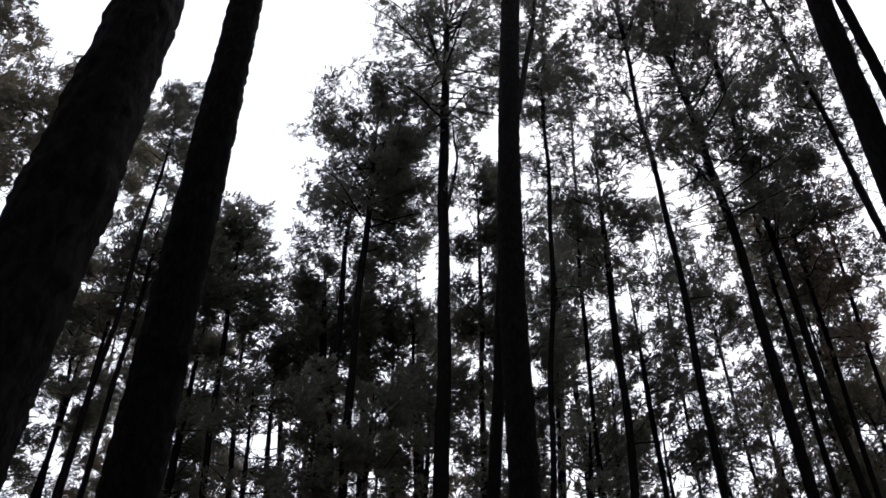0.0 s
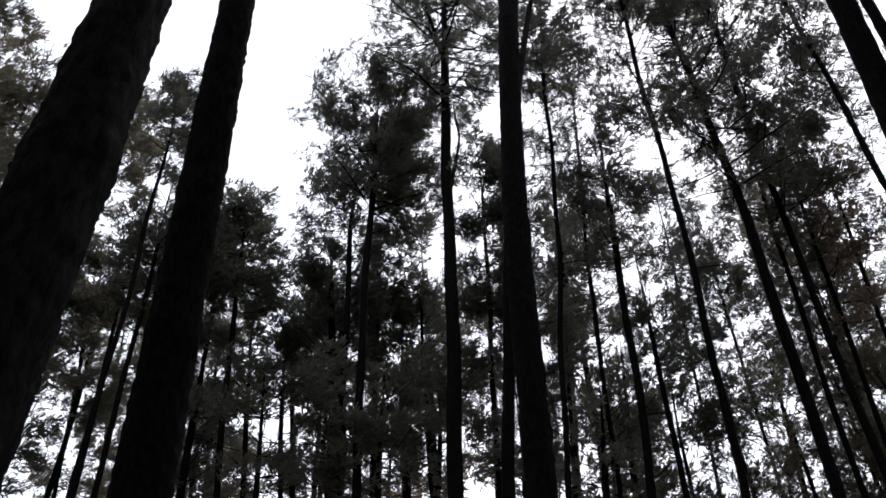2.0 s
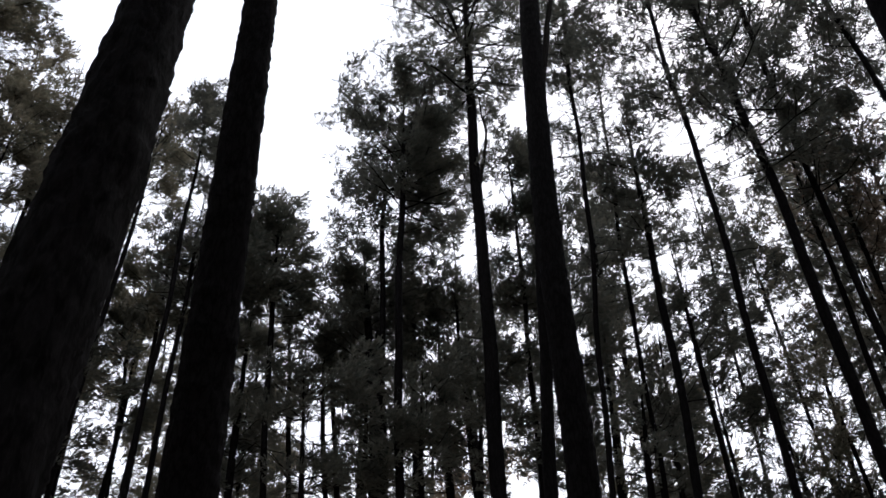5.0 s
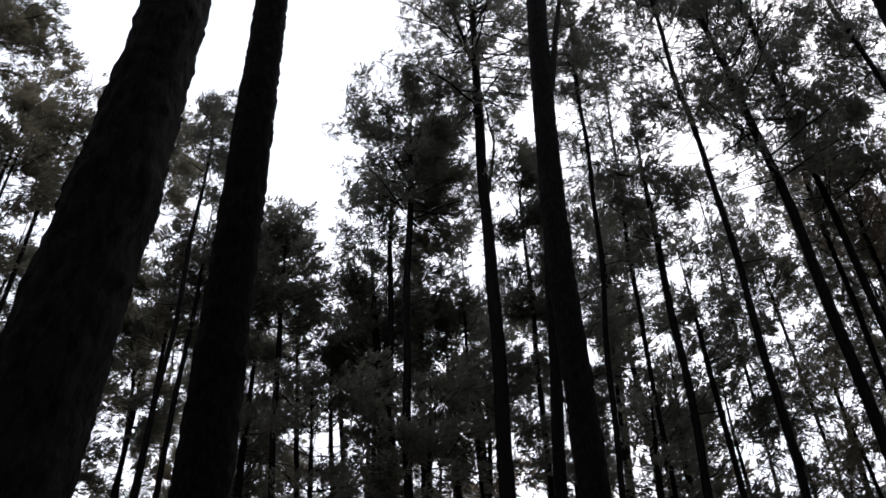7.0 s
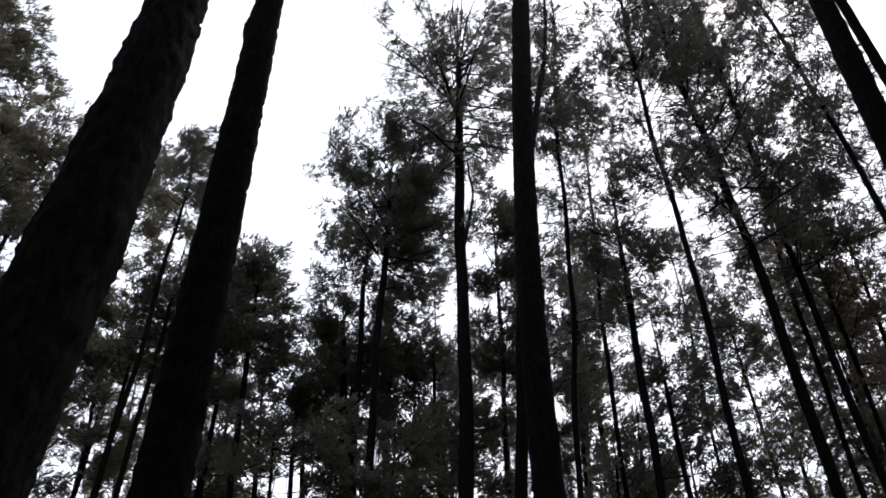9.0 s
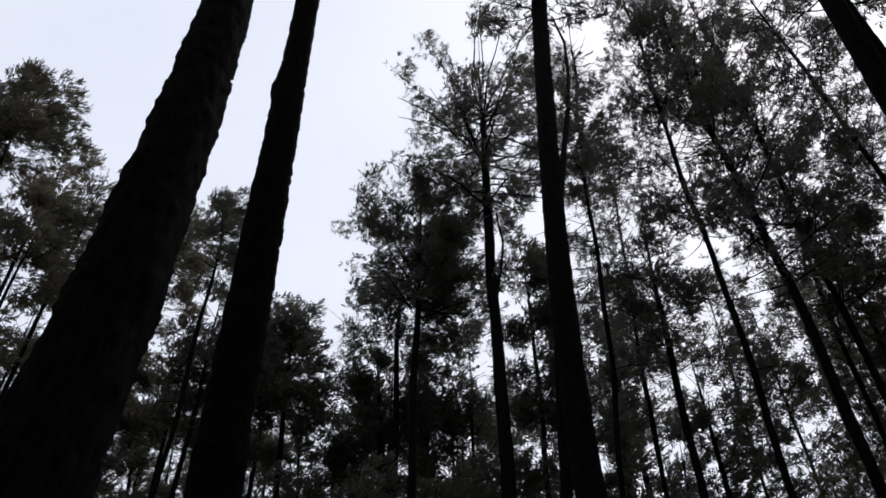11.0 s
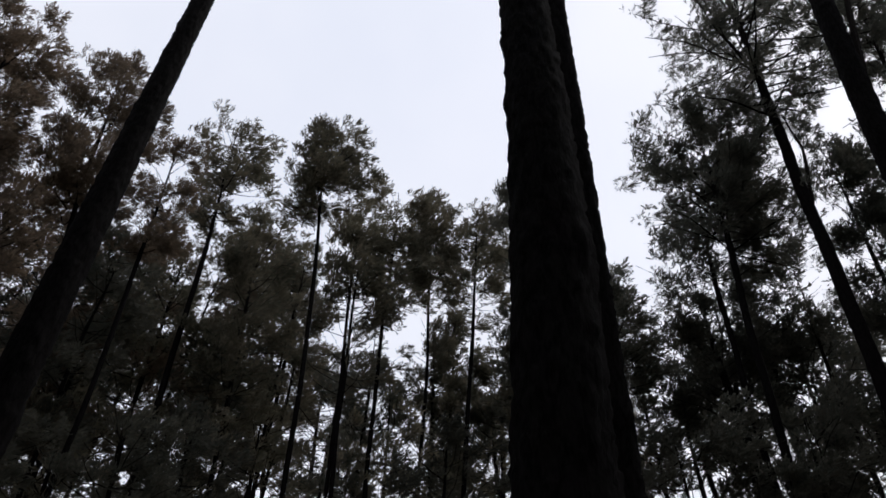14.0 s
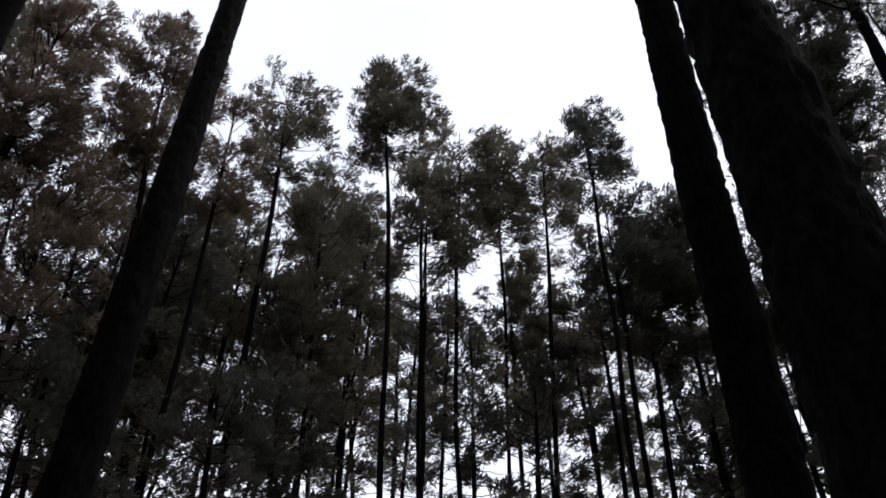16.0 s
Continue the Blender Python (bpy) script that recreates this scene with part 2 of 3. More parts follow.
def pine(x, y, height, r, base, spread, lean=(0, 0), curve=(0, 0), taper=0.017, needles=None, near=0, whorls=None, fill=1.0, far=0, coarse=False,
         fork=None, knobs=(), seed=1, label="tall dark pine with bare trunk and high crown", stubs=4):
    """A pine: trunk, limbs in whorls from base up, pads of brush-like tufts on the limbs. spread: the crown's radius."""
    rng = np.random.default_rng(seed)
    tree = tagged(new("pine_tree"), label=label, category="tree", group="pines of the forest")
    tree.matrix_world = pose(x, y, 0)
    sway = (0, 0, 0) if near > 1 else (rng.uniform(0.02, 0.06), rng.uniform(0.35, 0.6), rng.uniform(0, 6.28))
    verts, faces = trunk_mesh(height, r, taper, lean, curve, rng, near, knobs, sway)
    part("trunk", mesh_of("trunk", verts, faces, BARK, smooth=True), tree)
    crown_h = height - base
    count = whorls or max(5, int(crown_h / 0.48))
    twig_v, twig_f = [], []
    pads, drift = [], Vector(rng.uniform(-40, 40, 3))
    plan, limbs = [], 0
    for i in range(count):
        h = base + 0.82 * crown_h * (i + rng.uniform(-0.3, 0.3)) / count
        u = min(max((h - base) / crown_h, 0), 1)
        reach = 1.12 * spread * (0.55 + 0.45 * math.sin(math.pi * min(1, 0.22 + u * 0.62))) * (1 - 0.45 * u ** 4)
        turn = rng.uniform(0, 6.28)
        for k in range(rng.integers(3, 6)):
            plan.append((max(h, base * 0.98), turn + 6.28 * k / 4.2 + rng.normal(0, 0.3), reach * rng.uniform(0.6, 1.05), radians(rng.uniform(-4, 20) + 28 * u)))
    for _ in range(stubs):
        plan.append((rng.uniform(0.55, 0.97) * base, rng.uniform(0, 6.28), -rng.uniform(0.3, 1.1), radians(rng.uniform(0, 40))))
    if fork:
        plan.append((fork[0], fork[1], fork[2], radians(78)))
    for k in range(3):
        plan.append((height - 0.75, 2.1 * k, 0.4, radians(70)))
    for h, turn, reach, rise in plan:
        dead = reach < 0
        reach = abs(reach)
        steps = 7
        cx, cy = axis_point(h, lean, curve, sway)
        path, p = [], np.array([cx, cy, h])
        for k in range(steps):
            path.append(p.copy())
            e = rise + (0.0 if dead else 0.35 * k / steps) + rng.normal(0, 0.09)
            turn += rng.normal(0, 0.14)
            p = p + reach / (steps - 1) * np.array([math.cos(turn) * math.cos(e), math.sin(turn) * math.cos(e), math.sin(e)])
        path = np.array(path)
        thick = max(0.009, min(0.18 * r, 0.006 + 0.009 * reach)) if not (fork and h == fork[0] and reach == fork[2]) else 0.34 * r
        v, f = tube(path, np.linspace(thick, 0.006 if not fork else thick * 0.3, steps), 6 if near else 4)
        if dead or (not far and limbs < 14):
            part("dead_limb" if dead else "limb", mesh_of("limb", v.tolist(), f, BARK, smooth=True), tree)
            limbs += 1
        else:
            o = len(twig_v)
            twig_v.extend(v.tolist())
            twig_f.extend([tuple(c + o for c in face) for face in f])
        if dead:
            continue
        along = unit(path[-1] - path[0])
        slots = [1.0] + ([0.74] if reach > 0.55 else []) + ([0.5] if reach > 1.0 else []) + ([0.3, 0.62] if reach > 1.7 else [])
        for s in slots * math.ceil(fill):
            if rng.uniform() > fill / math.ceil(fill):
                continue
            q = min(max(s + rng.normal(0, 0.07), 0.1), 1.0) * (steps - 1)
            i = min(int(q), steps - 2)
            stem = path[i] + (path[i + 1] - path[i]) * (q - i)
            if noise.noise(Vector(stem * 0.85) + drift) < (-0.16 if fill > 1.5 else -0.02):
                continue
            size = (0.25 + 0.1 * math.sqrt(reach)) * rng.uniform(0.7, 1.25)
            pads.append((*stem, *(stem + rng.normal(0, 0.17, 3) * (1, 1, 0.6) + along * 0.08 + WIND * 0.12 + (0, 0, 0.06)), size, *along))
    pads = np.array(pads)
    each = 8 if coarse else (23, 17, 11)[far]
    q = rng.normal(size=(len(pads), each, 3))
    q = unit(q) * rng.uniform(0.15, 1.0, (len(pads), each, 1)) ** 0.5
    at = pads[:, None, 3:6] + q * pads[:, None, 6:7] * (1.0, 1.0, 0.62)
    way = unit(0.8 * q + 0.5 * pads[:, None, 7:10] + (0, 0, 0.35) + 0.95 * WIND + rng.normal(0, 0.25, q.shape))
    if not coarse:
        stems, ends = np.repeat(pads[:, :3], 3, 0), (at - way * 0.06)[:, :3].reshape(-1, 3)
        o = len(twig_v)
        aside = unit(np.cross(ends - stems, rng.normal(size=ends.shape))) * 0.007
        twig_v.extend(np.stack([stems + aside, stems - aside, ends], 1).reshape(-1, 3).tolist())
        twig_f.extend([(o + 3 * k, o + 3 * k + 1, o + 3 * k + 2) for k in range(len(ends))])
    part("branchwork", mesh_of("branchwork", twig_v, twig_f, TWIG), tree, kind="stuff")
    at, way = at.reshape(-1, 3), way.reshape(-1, 3)
    leaf = tufts(at, way, rng, *((3, 0.4, 0.3) if coarse else ((11, 0.16, 0.027), (8, 0.19, 0.04), (6, 0.22, 0.072))[far]))
    part("crown", triangles("crown", leaf, needles or GREEN), tree, kind="stuff")
    return tree


# ---- ground ----
def forest_floor():
    verts, faces = [], []
    radii = [0, 1.5, 3, 5, 7, 9, 12, 15, 19, 24, 30, 38, 50, 70, 100, 160, 300, 700, 1600, 3000]
    sides = 48
    for i, rr in enumerate(radii):
        for j in range(sides):
            a = 2 * math.pi * j / sides
            px, py = rr * math.cos(a), rr * math.sin(a)
            bump = 0.06 * noise.noise(Vector((px * 0.4, py * 0.4, 3.0))) if rr < 60 else 0.0
            verts.append((px, py, bump - 0.03))
    for i in range(len(radii) - 1):
        for j in range(sides):
            k = (j + 1) % sides
            quad = (i * sides + j, (i + 1) * sides + j, (i + 1) * sides + k, i * sides + k)
            faces.append(quad if i else quad[:3])
    ob = new("ground", mesh_of("ground", verts, faces, LITTER, smooth=True))
    return tagged(ob, label="brown forest floor covered in fallen pine needles", category="ground", kind="structure")


forest_floor()

# ---- the pines ----
pine(-1.57, 1.80, 21.0, 0.200, 15.0, 2.20, lean=(0.0069, 0.1355), curve=(-0.00697, -0.00378), taper=0.0318, near=3, far=1, fill=1.1, seed=165, label="thick pine trunk with plated bark darkened for deep shade beside the path", stubs=0, knobs=[(5.2, 3.57, 0.1, 0.07), (5.9, 3.6, 0.14, 0.06), (6.4, 0.4, 0.15, 0.06), (5.1, 0.45, 0.1, 0.06), (4.4, 3.5, 0.14, 0.06), (3.7, 0.3, 0.12, 0.06)])
pine(-3.48, 7.36, 24.0, 0.326, 17.5, 1.60, lean=(0.0263, -0.0630), curve=(0.00234, -0.00771), taper=0.0350, near=2, far=1, fill=1.1, seed=166, label="thick pine trunk with plated bark darkened for deep shade beside the path", stubs=0, knobs=[(11.05, 3.57, 0.26, 0.2)])
pine(0.18, 11.11, 27.0, 0.241, 19.5, 2.10, lean=(0.0719, -0.0494), curve=(-0.00535, 0.00082), taper=0.0092, near=2, far=1, fill=1.1, seed=167, label="thick pine trunk with plated bark darkened for deep shade beside the path", stubs=0, fork=(12.6, 0.1, 8.0))
pine(-7.71, 2.89, 25.0, 0.232, 19.0, 1.80, lean=(-0.0042, 0.0239), curve=(-0.00616, 0.00249), taper=0.0154, near=2, far=1, fill=1.1, seed=176, label="thick pine trunk with plated bark darkened for deep shade beside the path", stubs=0)
pine(3.32, 5.29, 20.0, 0.142, 14.0, 2.00, lean=(0.007, -0.006), curve=(0.0018, -0.0013), taper=0.0186, near=1, far=1, fill=1.1, seed=182, label="thick pine trunk with plated bark darkened for deep shade beside the path", stubs=0)
pine(-7.40, 1.05, 22.0, 0.159, 17.0, 1.60, lean=(-0.001, -0.006), curve=(-0.0007, -0.0022), taper=0.0189, near=1, far=1, fill=1.1, seed=190, label="thick pine trunk with plated bark darkened for deep shade beside the path", stubs=0)
pine(-7.99, 18.47, 14.6, 0.122, 8.5, 1.10, lean=(0.006, 0.003), needles=GREEN, far=1, fill=0.85, seed=3, label="slim pine with sparse dark green crown and long bare trunk")
pine(-4.64, 20.48, 17.7, 0.134, 13.3, 2.30, lean=(-0.006, -0.001), needles=GREEN, far=1, fill=1.27, seed=7, label="tall pine with broad dark green crown and bare limbs")
pine(-6.26, 20.17, 15.3, 0.090, 12.3, 1.62, lean=(-0.063, -0.034), needles=GREEN, far=1, fill=1.06, seed=8, stubs=1, label="tall pine with broad dark green crown and bare limbs")
pine(-5.35, 21.40, 16.6, 0.096, 12.8, 1.71, lean=(-0.063, -0.023), needles=GREEN, far=1, fill=1.06, seed=9, stubs=1, label="tall pine with broad dark green crown and bare limbs")
pine(-2.63, 20.84, 16.3, 0.091, 12.7, 1.42, lean=(-0.014, -0.002), needles=GREEN, far=1, fill=1.27, seed=10, stubs=1, label="tall pine with dark green needle tufts on a bare trunk")
pine(-2.16, 22.90, 17.3, 0.093, 13.1, 1.59, lean=(-0.005, -0.000), needles=GREEN, far=1, fill=1.27, seed=11, stubs=1, label="tall pine with dark green needle tufts on a bare trunk")
pine(-1.07, 15.46, 26.1, 0.196, 19.1, 3.30, lean=(0.004, 0.000), needles=GREEN, near=1, far=0, fill=1.42, seed=12, fork=(15.2, 0.5, 4.0), label="tall pine with broad dark green crown and bare limbs")
pine(1.59, 16.93, 10.5, 0.089, 7.5, 1.04, lean=(0.054, -0.007), needles=GREEN, far=0, fill=0.72, seed=15, label="low young pine with dark crown below the taller pines")
pine(-4.75, 16.33, 11.0, 0.075, 8.0, 1.45, lean=(-0.060, -0.020), needles=GREEN, far=0, fill=0.77, seed=16, stubs=1, label="low young pine with dark crown below the taller pines")
pine(-4.07, 17.54, 12.0, 0.076, 8.5, 1.54, lean=(-0.020, -0.005), needles=GREEN, far=1, fill=1.02, seed=17, stubs=1, label="low young pine with dark crown below the taller pines")
pine(-2.78, 16.77, 11.2, 0.075, 8.2, 1.46, lean=(0.000, 0.000), needles=GREEN, far=0, fill=1.10, seed=18, stubs=1, label="low young pine with dark crown below the taller pines")
pine(-1.80, 17.91, 12.2, 0.076, 8.6, 1.55, lean=(0.022, 0.002), needles=GREEN, far=1, fill=1.27, seed=19, stubs=1, label="low young pine with dark crown below the taller pines")
pine(-0.35, 25.00, 19.9, 0.129, 14.1, 1.54, lean=(0.003, 0.000), needles=GREEN, far=1, fill=1.10, seed=20, label="tall pine with dark green needle tufts on a bare trunk")
pine(0.37, 18.01, 17.6, 0.079, 11.4, 1.17, lean=(0.046, -0.003), needles=GREEN, far=1, fill=0.85, seed=21, label="slim pine with sparse dark green crown and long bare trunk")
pine(2.42, 18.87, 12.8, 0.084, 8.2, 1.32, lean=(0.063, -0.012), needles=GREEN, far=1, fill=0.59, seed=22, label="low young pine with dark crown below the taller pines")
pine(-0.37, 12.21, 19.5, 0.125, 16.5, 1.20, lean=(0.063, -0.001), needles=GREEN, near=1, far=0, fill=0.51, seed=23, label="slim pine with sparse dark green crown and long bare trunk")
pine(1.42, 24.00, 23.1, 0.111, 13.4, 1.43, lean=(0.063, -0.008), needles=GREEN, far=1, fill=0.85, seed=25, label="slim pine with sparse dark green crown and long bare trunk")
pine(8.81, 20.17, 18.9, 0.116, 11.3, 1.99, lean=(0.044, -0.021), needles=OLIVE, far=1, fill=0.55, seed=33, label="pine with rounded olive-green crown on a slender bare trunk")
pine(8.35, 24.63, 15.6, 0.119, 11.3, 2.00, lean=(0.043, -0.016), needles=GREEN, far=1, fill=0.42, seed=36, label="tall pine with broad dark green crown and bare limbs")
pine(-16.09, 6.22, 9.9, 0.075, 6.7, 1.46, lean=(-0.028, -0.063), needles=GREEN, far=0, fill=0.81, seed=41, stubs=1, label="low young pine with dark crown below the taller pines")
pine(-17.46, 8.10, 11.4, 0.075, 7.5, 1.65, lean=(-0.028, -0.062), needles=GREEN, far=1, fill=0.68, seed=42, stubs=1, label="tall pine with broad dark green crown and bare limbs")
pine(-18.63, 10.14, 13.0, 0.079, 8.4, 1.85, lean=(-0.026, -0.048), needles=OLIVE, far=1, fill=0.68, seed=43, stubs=1, label="pine with rounded olive-green crown on a slender bare trunk")
pine(-14.57, 9.08, 10.9, 0.075, 7.2, 1.49, lean=(-0.022, -0.034), needles=GREEN, far=0, fill=0.72, seed=44, stubs=1, label="low young pine with dark crown below the taller pines")
pine(-15.45, 11.25, 12.4, 0.075, 8.1, 1.68, lean=(-0.016, -0.020), needles=GREEN, far=1, fill=0.81, seed=45, stubs=1, label="tall pine with broad dark green crown and bare limbs")
pine(-16.04, 13.63, 14.0, 0.081, 8.9, 1.88, lean=(-0.007, -0.007), needles=OLIVE, far=1, fill=0.45, seed=46, stubs=1, label="pine with rounded olive-green crown on a slender bare trunk")
pine(-13.55, 15.92, 14.8, 0.075, 9.0, 1.74, lean=(0.001, 0.001), needles=OLIVE, far=1, fill=0.45, seed=48, stubs=1, label="pine with rounded olive-green crown on a slender bare trunk")
pine(-11.17, 15.16, 12.6, 0.075, 8.3, 1.41, lean=(0.011, 0.007), needles=GREEN, far=1, fill=0.85, seed=49, stubs=1, label="low young pine with dark crown below the taller pines")
pine(-16.48, 5.25, 15.0, 0.075, 9.1, 1.75, lean=(-0.013, -0.043), needles=BROWN, far=0, fill=0.51, seed=52, stubs=1, label="pine with brown needles paled by haze and dense crown on a dark trunk")
pine(-18.80, 7.55, 16.9, 0.084, 9.6, 1.88, lean=(-0.004, -0.010), needles=GREEN, far=1, fill=0.51, seed=53, stubs=1, label="tall pine with broad dark green crown and bare limbs")
pine(-19.96, 7.12, 14.8, 0.084, 8.9, 2.21, lean=(-0.033, -0.063), needles=GREEN, far=1, fill=0.51, seed=54, stubs=1, label="tall pine with broad dark green crown and bare limbs")
pine(-17.80, 4.22, 17.8, 0.079, 10.3, 2.22, lean=(-0.016, -0.063), needles=BROWN, far=0, fill=0.68, seed=55, stubs=1, label="pine with brown needles paled by haze and dense crown on a dark trunk")
pine(-20.62, 10.66, 18.9, 0.088, 11.3, 1.99, lean=(-0.017, -0.033), needles=GREEN, far=1, fill=0.51, seed=56, stubs=1, label="tall pine with broad dark green crown and bare limbs")
pine(-13.19, 13.62, 19.0, 0.075, 13.2, 1.46, lean=(-0.006, -0.005), needles=OLIVE, far=1, fill=0.75, seed=63, stubs=1, label="pine with rounded olive-green crown on a slender bare trunk")
pine(-16.51, 13.12, 21.5, 0.085, 12.7, 1.78, lean=(-0.025, -0.031), needles=OLIVE, far=1, fill=0.94, seed=67, stubs=1, label="pine with rounded olive-green crown on a slender bare trunk")
pine(-18.35, 15.56, 23.2, 0.088, 13.4, 1.39, lean=(0.008, 0.009), needles=OLIVE, far=1, fill=1.02, seed=68, stubs=1, label="pine with rounded olive-green crown on a slender bare trunk")
pine(-13.26, 18.57, 19.3, 0.082, 12.2, 1.28, lean=(-0.028, -0.019), needles=OLIVE, far=1, fill=0.94, seed=69, stubs=1, label="pine with rounded olive-green crown on a slender bare trunk")
pine(-11.98, 19.33, 17.8, 0.091, 11.8, 1.26, lean=(0.016, 0.009), needles=GREEN, far=1, fill=1.02, seed=70, stubs=1, label="tall pine with dark green needle tufts on a bare trunk")
pine(-19.85, 11.96, 20.9, 0.092, 13.0, 1.79, lean=(-0.005, -0.008), needles=OLIVE, far=1, fill=0.72, seed=71, stubs=1, label="pine with rounded olive-green crown on a slender bare trunk")
pine(-19.80, 15.44, 19.0, 0.091, 12.1, 1.36, lean=(-0.040, -0.052), needles=OLIVE, far=1, fill=1.06, seed=72, stubs=1, label="pine with rounded olive-green crown on a slender bare trunk")
pine(-19.08, 19.08, 20.6, 0.100, 12.5, 1.47, lean=(-0.012, -0.011), needles=OLIVE, far=1, fill=0.95, seed=73, stubs=1, label="pine with rounded olive-green crown on a slender bare trunk")
pine(-22.96, 10.47, 19.0, 0.097, 11.3, 1.83, lean=(-0.000, -0.000), needles=OLIVE, far=1, fill=0.85, seed=74, stubs=1, label="pine with rounded olive-green crown on a slender bare trunk")
pine(-10.55, 9.93, 18.6, 0.064, 15.5, 1.05, lean=(-0.029, -0.028), needles=OLIVE, far=0, fill=1.62, seed=201, stubs=3, label="pine with rounded olive-green crown on a slender bare trunk")
pine(-17.73, 11.50, 25.3, 0.119, 20.0, 1.61, lean=(-0.011, -0.016), needles=OLIVE, far=1, fill=1.35, seed=202, stubs=1, label="pine with rounded olive-green crown on a slender bare trunk")
pine(-16.08, 7.51, 21.9, 0.095, 15.6, 1.45, lean=(-0.030, -0.071), needles=BROWN, far=0, fill=1.84, seed=203, stubs=3, label="pine with brown needles paled by haze and dense crown on a dark trunk")
pine(-17.28, 4.27, 20.7, 0.123, 15.4, 1.79, lean=(-0.010, -0.049), needles=BROWN, far=0, fill=1.94, seed=204, stubs=3, label="pine with brown needles paled by haze and dense crown on a dark trunk")
pine(-13.16, 14.94, 22.5, 0.079, 17.3, 1.40, lean=(-0.003, -0.002), needles=OLIVE, far=1, fill=1.40, seed=205, stubs=1, label="pine with rounded olive-green crown on a slender bare trunk")
pine(-12.68, 16.54, 23.3, 0.065, 18.4, 0.98, lean=(-0.004, -0.003), needles=OLIVE, far=1, fill=1.51, seed=206, stubs=1, label="pine with rounded olive-green crown on a slender bare trunk")
pine(-11.41, 16.19, 21.5, 0.083, 17.2, 0.99, lean=(0.024, 0.014), needles=OLIVE, far=1, fill=1.84, seed=207, stubs=1, label="pine with rounded olive-green crown on a slender bare trunk")
pine(-8.09, 14.03, 19.0, 0.071, 16.0, 0.72, lean=(0.003, 0.002), needles=GREEN, far=0, fill=1.40, seed=208, stubs=3, label="tall pine with dark green needle tufts on a bare trunk")
pine(-9.18, 17.39, 17.8, 0.086, 12.9, 1.16, lean=(0.037, 0.016), needles=GREEN, far=1, fill=1.94, seed=209, stubs=1, label="tall pine with dark green needle tufts on a bare trunk")
pine(-16.13, 8.40, 20.6, 0.081, 15.4, 0.80, lean=(-0.004, -0.008), needles=BROWN, far=0, fill=1.62, seed=210, stubs=3, label="pine with brown needles paled by haze and dense crown on a dark trunk")
pine(-13.18, 13.62, 21.8, 0.065, 17.3, 0.93, lean=(-0.012, -0.011), needles=OLIVE, far=1, fill=1.40, seed=211, stubs=1, label="pine with rounded olive-green crown on a slender bare trunk")
pine(-18.33, 15.61, 22.8, 0.080, 19.4, 1.17, lean=(-0.050, -0.061), needles=OLIVE, far=1, fill=1.19, seed=212, stubs=1, label="pine with rounded olive-green crown on a slender bare trunk")
pine(-17.93, 17.50, 23.4, 0.086, 20.1, 0.99, lean=(-0.071, -0.079), needles=GREEN, far=1, fill=1.19, seed=213, stubs=1, label="tall pine with dark green needle tufts on a bare trunk")
pine(-18.00, 14.44, 22.2, 0.065, 18.9, 0.82, lean=(0.029, 0.032), needles=OLIVE, far=1, fill=1.08, seed=214, stubs=1, label="pine with rounded olive-green crown on a slender bare trunk")
pine(-18.59, 8.12, 18.5, 0.079, 14.3, 1.45, lean=(-0.042, -0.113), needles=BROWN, far=1, fill=1.13, seed=215, stubs=1, label="pine with brown needles paled by haze and dense crown on a dark trunk")
pine(-18.23, 6.44, 16.8, 0.072, 12.9, 1.34, lean=(-0.037, -0.134), needles=BROWN, far=1, fill=1.13, seed=216, stubs=1, label="pine with brown needles paled by haze and dense crown on a dark trunk")
pine(-18.16, 8.85, 17.7, 0.074, 12.6, 1.15, lean=(-0.003, -0.007), needles=GREEN, far=1, fill=1.24, seed=217, stubs=1, label="tall pine with dark green needle tufts on a bare trunk")
pine(-13.08, 18.67, 19.5, 0.071, 15.1, 1.14, lean=(-0.007, -0.005), needles=OLIVE, far=1, fill=1.46, seed=218, stubs=1, label="pine with rounded olive-green crown on a slender bare trunk")
pine(-5.39, 20.35, 15.1, 0.086, 9.7, 1.24, lean=(-0.058, -0.017), needles=GREEN, far=1, fill=0.81, seed=219, stubs=1, label="slim pine with sparse dark green crown and long bare trunk")
pine(-2.50, 20.90, 15.5, 0.067, 9.9, 1.17, lean=(-0.014, -0.002), needles=GREEN, far=1, fill=0.70, seed=220, stubs=1, label="slim pine with sparse dark green crown and long bare trunk")
pine(-6.34, 17.97, 18.1, 0.094, 13.7, 1.14, lean=(-0.046, -0.018), needles=GREEN, far=1, fill=1.94, seed=221, stubs=1, label="tall pine with dark green needle tufts on a bare trunk")
pine(-3.25, 16.23, 20.6, 0.119, 15.6, 2.59, lean=(0.007, 0.001), needles=GREEN, near=1, far=0, fill=1.60, seed=222, stubs=3, label="tall pine with broad dark green crown and bare limbs")
pine(-3.88, 17.63, 20.3, 0.104, 16.0, 2.29, lean=(-0.000, -0.000), needles=GREEN, far=1, fill=1.40, seed=223, stubs=1, label="tall pine with broad dark green crown and bare limbs")
pine(-3.56, 18.72, 16.4, 0.173, 12.8, 1.30, lean=(-0.069, -0.016), needles=GREEN, far=1, fill=1.46, seed=224, stubs=1, label="tall pine with dark green needle tufts on a bare trunk")
pine(-3.11, 19.81, 17.6, 0.128, 13.5, 1.06, lean=(-0.027, -0.005), needles=GREEN, far=1, fill=1.30, seed=225, stubs=1, label="tall pine with dark green needle tufts on a bare trunk")
pine(-0.16, 18.04, 20.2, 0.076, 13.4, 0.89, lean=(-0.002, -0.000), needles=GREEN, far=1, fill=2.05, seed=226, stubs=1, label="tall pine with dark green needle tufts on a bare trunk")
